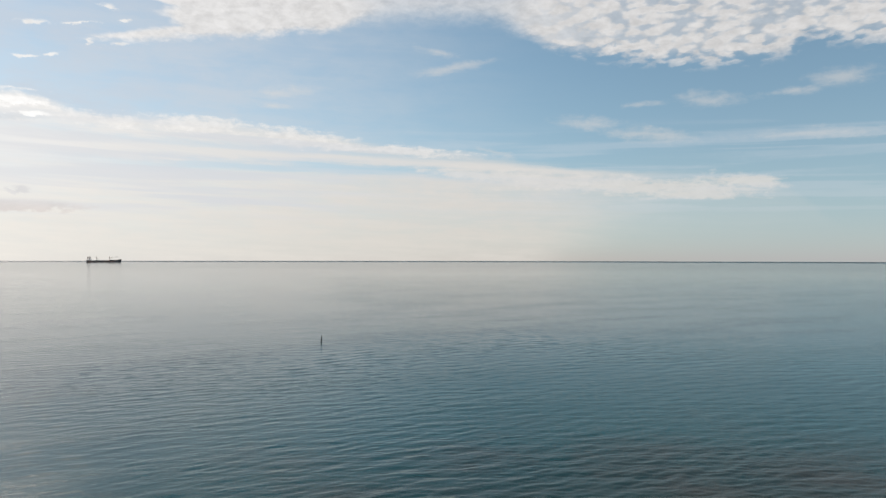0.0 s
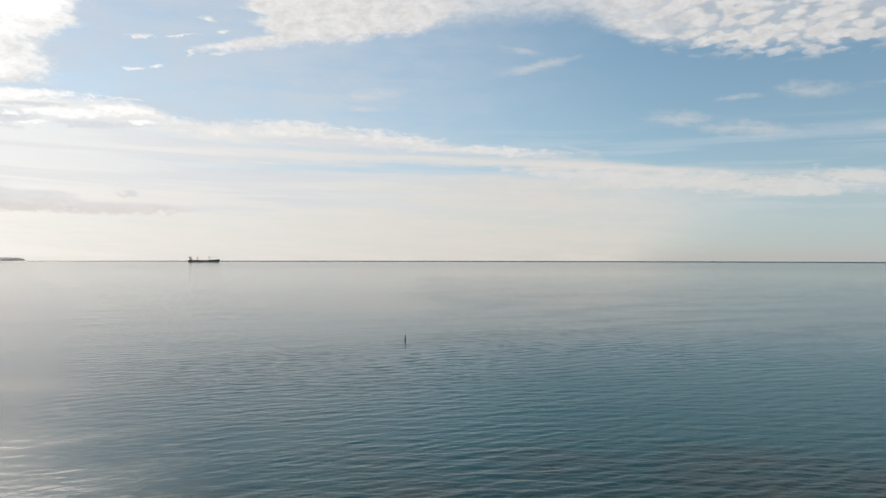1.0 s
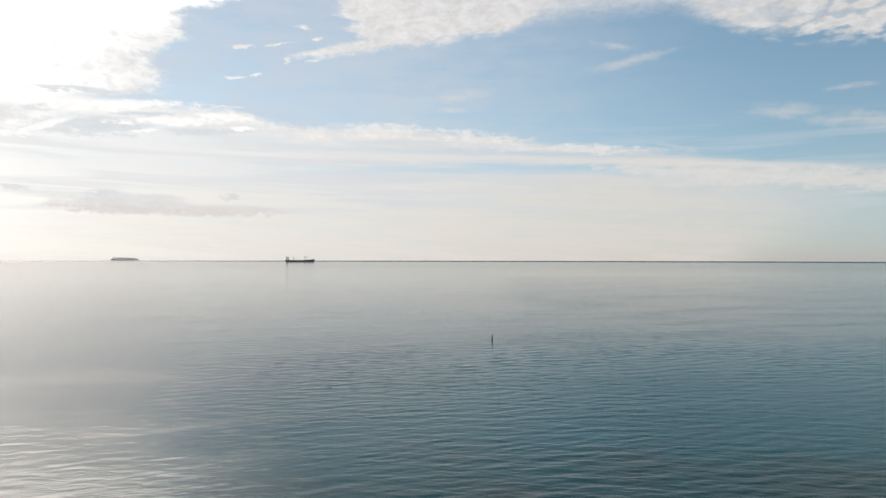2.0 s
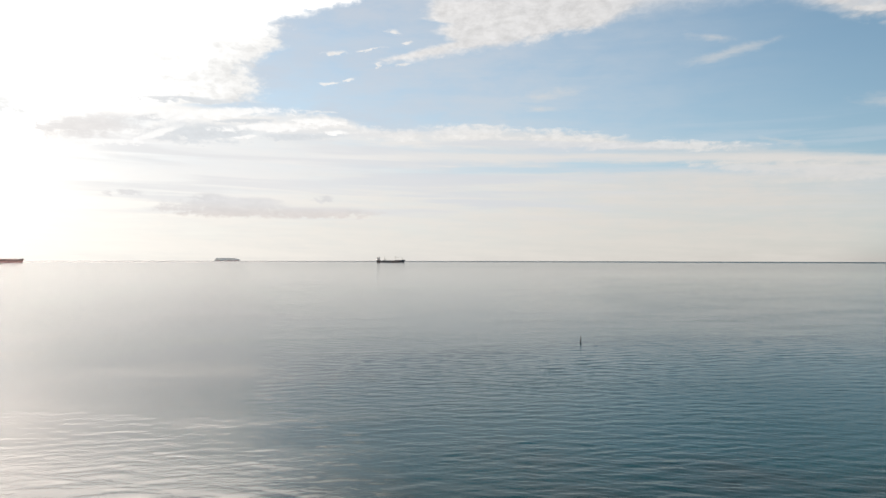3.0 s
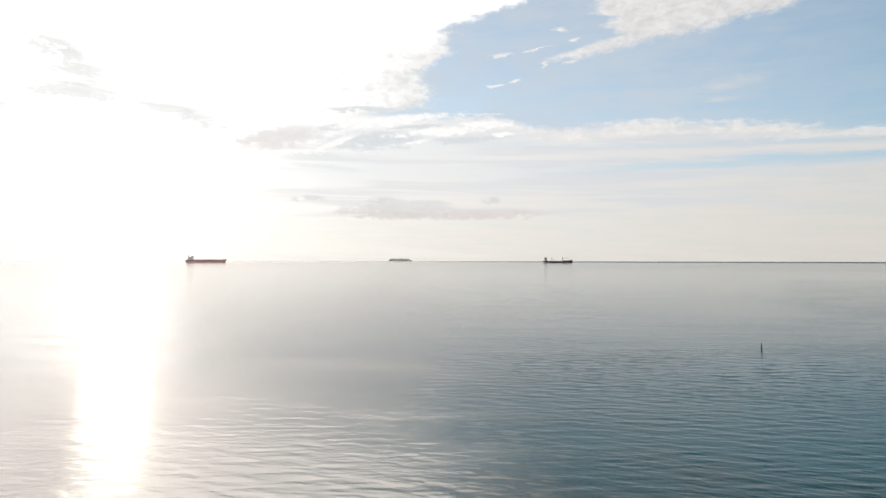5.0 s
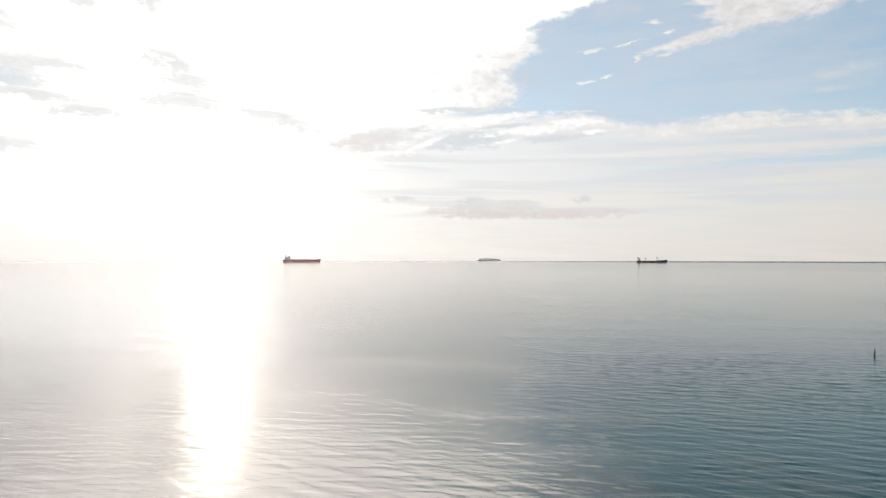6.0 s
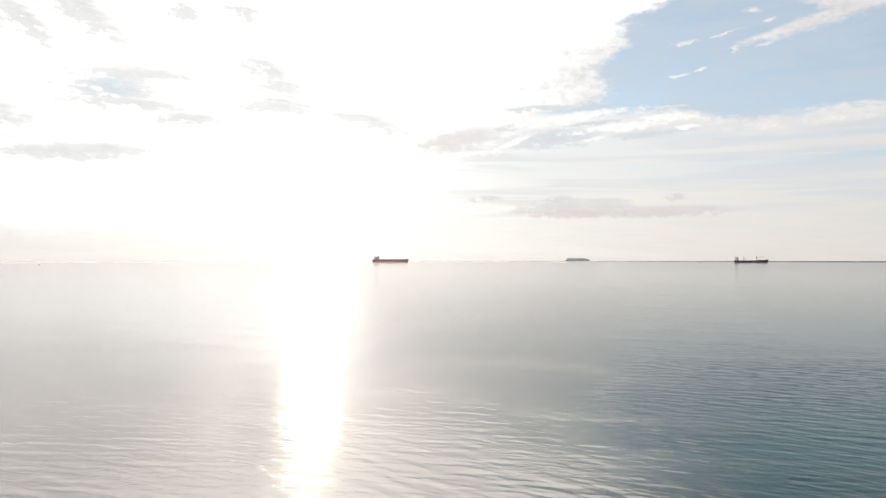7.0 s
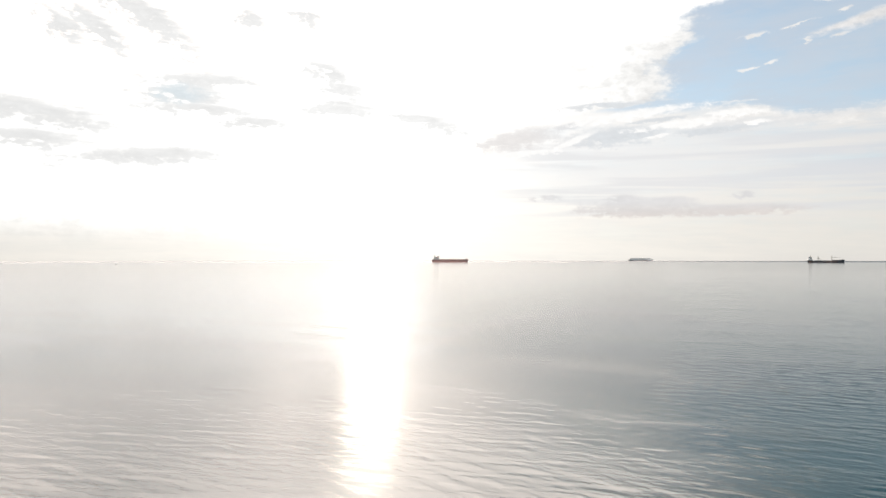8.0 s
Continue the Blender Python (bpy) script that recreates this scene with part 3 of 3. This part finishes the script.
def rail(parent, x0, x1, y, z, posts):
    bm = bmesh.new()
    for side in (-1, 1):
        for i in range(posts + 1):
            x = x0 + (x1 - x0) * i / posts
            box(bm, x - 0.06, x + 0.06, side * y - 0.06, side * y + 0.06, z, z + 1.1, 0.0, 0.0)
        for h in (0.55, 1.1):
            box(bm, x0, x1, side * y - 0.05, side * y + 0.05, z + h - 0.05, z + h + 0.05, 0.0, 0.0)
    part("railing", bm, GEAR, parent)


def deckhouse(ship, x0, x1, beam, z, tiers, mat, name="superstructure"):
    """Tiers of a bridge house, each a little shorter, with windows, wings, mast and funnel."""
    house = part(name, box(bmesh.new(), x0, x1, -beam * 0.46, beam * 0.46, z - 0.2, z + 2.8), mat, ship)
    for i in range(1, tiers):
        a, b = x0 + 0.6 * i, x1 - 0.35 * i
        w = beam * (0.45 - 0.012 * i)
        tier = part("tier", box(bmesh.new(), a, b, -w, w, z + 2.8 * i, z + 2.8 * (i + 1), 0.2), mat, house)
        side_windows(house, a + 1, b - 1, w, z + 2.8 * i + 1.6, 6)
        windows_row(house, b - 0.1, -w * 0.9, w * 0.9, z + 2.8 * i + 1.6, 8)
    top = z + 2.8 * tiers
    b = x1 - 0.35 * tiers
    part("bridge", box(bmesh.new(), b - 6.5, b + 0.3, -beam * 0.40, beam * 0.40, top, top + 2.9, 0.3), mat, house)
    part("bridge_wing", box(bmesh.new(), b - 3.0, b, -beam * 0.52, beam * 0.52, top - 0.35, top + 1.0), mat, house)
    windows_row(house, b + 0.2, -beam * 0.38, beam * 0.38, top + 1.7, 11, 1.2, 1.1)
    side_windows(house, b - 6, b - 0.4, beam * 0.40, top + 1.7, 4, 1.1, 1.1)
    mast = part("radar_mast", rod(bmesh.new(), (b - 4, 0, top + 2.8), (b - 4.3, 0, top + 8.5), 0.42, 0.2), GEAR, house)
    part("radar_arm", box(bmesh.new(), b - 4.4, b - 3.9, -2.2, 2.2, top + 6.0, top + 6.5), GEAR, mast)
    return top


def funnel(ship, x, beam, z, top, mat):
    bm = bmesh.new()
    rod(bm, (x, 0, z), (x - 0.8, 0, top), 2.3, 1.9, 16)
    pipe = part("funnel", bm, mat, ship)
    part("funnel_cap", rod(bmesh.new(), (x - 0.8, 0, top), (x - 0.9, 0, top + 0.9), 1.5, 1.4, 14), STEEL, pipe, "black funnel cap")


def crane(ship, x, z, height, boom, droop):
    """A deck crane: pedestal, cab, boom lowered along the deck."""
    post = part("crane_post", rod(bmesh.new(), (x, 0, z), (x, 0, z + height), 1.15, 0.85, 14), GEAR, ship)
    part("crane_cab", box(bmesh.new(), x - 1.5, x + 1.5, -1.4, 1.4, z + height * 0.62, z + height * 0.62 + 2.6), GEAR, post)
    part("crane_boom", rod(bmesh.new(), (x, 0, z + height * 0.66), (x + boom, 0, z + height * 0.66 + droop), 0.55, 0.35, 8), GEAR, post)
    part("crane_wire", rod(bmesh.new(), (x, 0, z + height), (x + boom, 0, z + height * 0.66 + droop), 0.10, 0.10, 6), STEEL, post)


def at_sea(az, dist, turn=0.0):
    """A place on the water: azimuth clockwise from +Y, metres off, and the bow's turn from square-on."""
    a = radians(az)
    return pose(dist * math.sin(a), dist * math.cos(a), 0, 0, 0, -az + turn)


def crane_ship():
    """Laden cargo ship with two deck cranes."""
    length, beam = 128.0, 19.0
    ship = thing("cargo_ship", at_sea(2.86, 3170, 4), "dark cargo ship with two deck cranes, anchored offshore", "ship", "ships at anchor")

    def sheer(u):
        return 7.0 + 1.2 * max(0.0, u - 0.5) + (3.4 if u > 0.665 else 0.0) + (1.4 if u > 0.90 else 0.0) + (2.4 if u < 0.15 else 0.0)

    hull = part("hull", loft(length, beam, lambda u: 0.5, sheer, stations=61), HULL_DARK, ship)
    part("boot_top", loft(length, beam, lambda u: -1.5, lambda u: 0.5, stations=61), KEEL, hull, "dark maroon boot topping")
    part("poop_house", box(bmesh.new(), -62.5, -45.5, -beam * 0.47, beam * 0.47, 9.2, 12.6), HOUSE, ship)
    top = deckhouse(ship, -60.0, -49.0, beam, 12.4, 3, HOUSE)
    funnel(ship, -58.5, beam, 14.0, top + 2.5, HULL_DARK)
    for i in range(4):
        x = -42.0 + i * 15.2
        cover = part("hatch_cover", box(bmesh.new(), x, x + 12.6, -6.3, 6.3, 7.0, 9.0), HATCH, ship)
        for j in range(5):
            part("hatch_rib", box(bmesh.new(), x + 0.8 + j * 2.6, x + 1.2 + j * 2.6, -6.2, 6.2, 8.95, 9.2, 0, 0), HATCH, cover)
    crane(ship, -27.5, 7.0, 17.0, 12.0, -8.0)
    crane(ship, 21.6, 7.0, 20.5, 32.0, 1.0)
    part("foremast", rod(bmesh.new(), (57.0, 0, 11.5), (57.0, 0, 19.5), 0.4, 0.22), GEAR, ship)
    for side in (-1, 1):
        part("lifeboat", rod(bmesh.new(), (-57.0, side * 9.0, 15.0), (-50.5, side * 9.0, 15.0), 1.2, 1.0, 10), HULL_RED, ship, "orange enclosed lifeboat")
    rail(ship, -43, 20, 9.2, 7.1, 22)
    return ship


def bulk_ship():
    """Empty bulk carrier riding high, red hull, house aft."""
    length, beam = 157.0, 26.0
    ship = thing("bulk_carrier", at_sea(-25.88, 3060, -4), "red-hulled bulk carrier with grey superstructure aft, riding high", "ship", "ships at anchor")

    def sheer(u):
        return 12.6 + (2.6 if u > 0.925 else 0.0) + 0.8 * max(0.0, u - 0.7)

    hull = part("hull", loft(length, beam, lambda u: 6.5, sheer, stations=61), HULL_RED, ship)
    part("boot_top", loft(length, beam, lambda u: -1.5, lambda u: 6.5, stations=61), BOOT, hull, "bare dull red boot topping")
    part("poop_house", box(bmesh.new(), -74.0, -47.0, -beam * 0.45, beam * 0.45, 12.4, 17.0), HOUSE, ship)
    part("engine_casing", box(bmesh.new(), -71.0, -63.5, -6.0, 6.0, 16.8, 25.5), HOUSE, ship)
    top = deckhouse(ship, -62.5, -49.0, beam, 16.8, 3, HOUSE)
    funnel(ship, -67.5, beam, 25.0, top + 6.5, HULL_GREY)
    for i in range(6):
        x = -43.0 + i * 18.4
        cover = part("hatch_cover", box(bmesh.new(), x, x + 15.5, -8.5, 8.5, 12.5, 14.6), HULL_RED, ship)
        for j in range(5):
            part("hatch_rib", box(bmesh.new(), x + 1.2 + j * 3.1, x + 1.6 + j * 3.1, -8.4, 8.4, 14.55, 14.8, 0, 0), HULL_RED, cover)
    part("foremast", rod(bmesh.new(), (70.5, 0, 15), (70.5, 0, 21), 0.4, 0.2), GEAR, ship)
    for side in (-1, 1):
        part("lifeboat", rod(bmesh.new(), (-60.0, side * 12.9, 21.0), (-52.5, side * 12.9, 21.0), 1.3, 1.1, 10), BOOT, ship, "orange enclosed lifeboat")
    rail(ship, -46, 66, 12.7, 12.7, 34)
    return ship


def box_ship():
    """Far ship with a level stack of deck cargo, its haze put into the paint colours."""
    length, beam = 159.0, 24.0
    ship = thing("container_ship", at_sea(-10.31, 4820, 3), "pale grey container ship with level deck cargo, far off", "ship", "ships at anchor")

    def sheer(u):
        return 9.5 + (2.0 if u > 0.9 else 0.0)

    hull = part("hull", loft(length, beam, lambda u: 2.0, sheer, stations=41), HULL_GREY, ship)
    part("boot_top", loft(length, beam, lambda u: -1.5, lambda u: 2.0, stations=41), BOOT, hull)
    deckhouse(ship, -72.0, -58.0, beam, 9.4, 3, HOUSE)
    funnel(ship, -67.0, beam, 11.0, 19.0, HULL_GREY)
    for i in range(9):
        x = -55.0 + i * 13.4
        high = 19.4 if i < 6 else 17.4
        stack = part("container_stack", box(bmesh.new(), x, x + 12.4, -10.8, 10.8, 9.4, high), BOXES, ship)
        for j in range(4):
            part("tier_gap", box(bmesh.new(), x - 0.03, x + 12.43, -10.84, 10.84, 11.7 + 2.4 * j, 11.82 + 2.4 * j, 0, 0), STEEL, stack) if 11.9 + 2.4 * j < high else None
    return ship


def small_boat():
    boat = thing("fishing_boat", at_sea(-52.1, 2130, 20), "small dark fishing boat with a low cabin, far out", "boat")
    part("hull", loft(6.4, 2.3, lambda u: -0.3, lambda u: 1.0 + 0.5 * max(0, u - 0.5), stations=21), HULL_DARK, boat)
    cabin = part("cabin", box(bmesh.new(), -0.6, 1.2, -0.8, 0.8, 0.9, 2.9, 0.25, 0.08), HOUSE, boat)
    side_windows(cabin, -0.4, 0.9, 0.8, 2.3, 2, 0.5, 0.5)
    part("mast", rod(bmesh.new(), (-0.9, 0, 0.9), (-0.9, 0, 5.2), 0.09, 0.05), STEEL, boat)
    return boat


def spar_buoy():
    """Slender marker: a weighted spar with a float collar and a small mark on top, leaning a little."""
    a = radians(18.48)
    mark = thing("spar_buoy", pose(150 * math.sin(a), 150 * math.cos(a), 0, 0, 2.5, 0), "slender black spar buoy standing in calm water", "buoy")
    part("spar", rod(bmesh.new(), (0, 0, -1.2), (0, 0, 1.42), 0.075, 0.045, 12), SPAR, mark)
    bm = bmesh.new()
    profile = ((-0.35, 0.10), (-0.2, 0.15), (0.1, 0.165), (0.6, 0.16), (0.82, 0.13), (0.92, 0.07))
    for (z0, r0), (z1, r1) in zip(profile, profile[1:]):
        bmesh.ops.create_cone(bm, cap_ends=False, segments=16, radius1=r0, radius2=r1, depth=z1 - z0, matrix=Matrix.Translation((0, 0, (z0 + z1) / 2)))
    bmesh.ops.remove_doubles(bm, verts=bm.verts, dist=1e-4)
    part("float", bm, FLAG, mark, "black cylindrical float")
    part("top_mark", rod(bmesh.new(), (0, 0, 1.18), (0, 0, 1.36), 0.085, 0.085, 12), FLAG, mark)
    return mark


crane_ship()
bulk_ship()
box_ship()
small_boat()
spar_buoy()
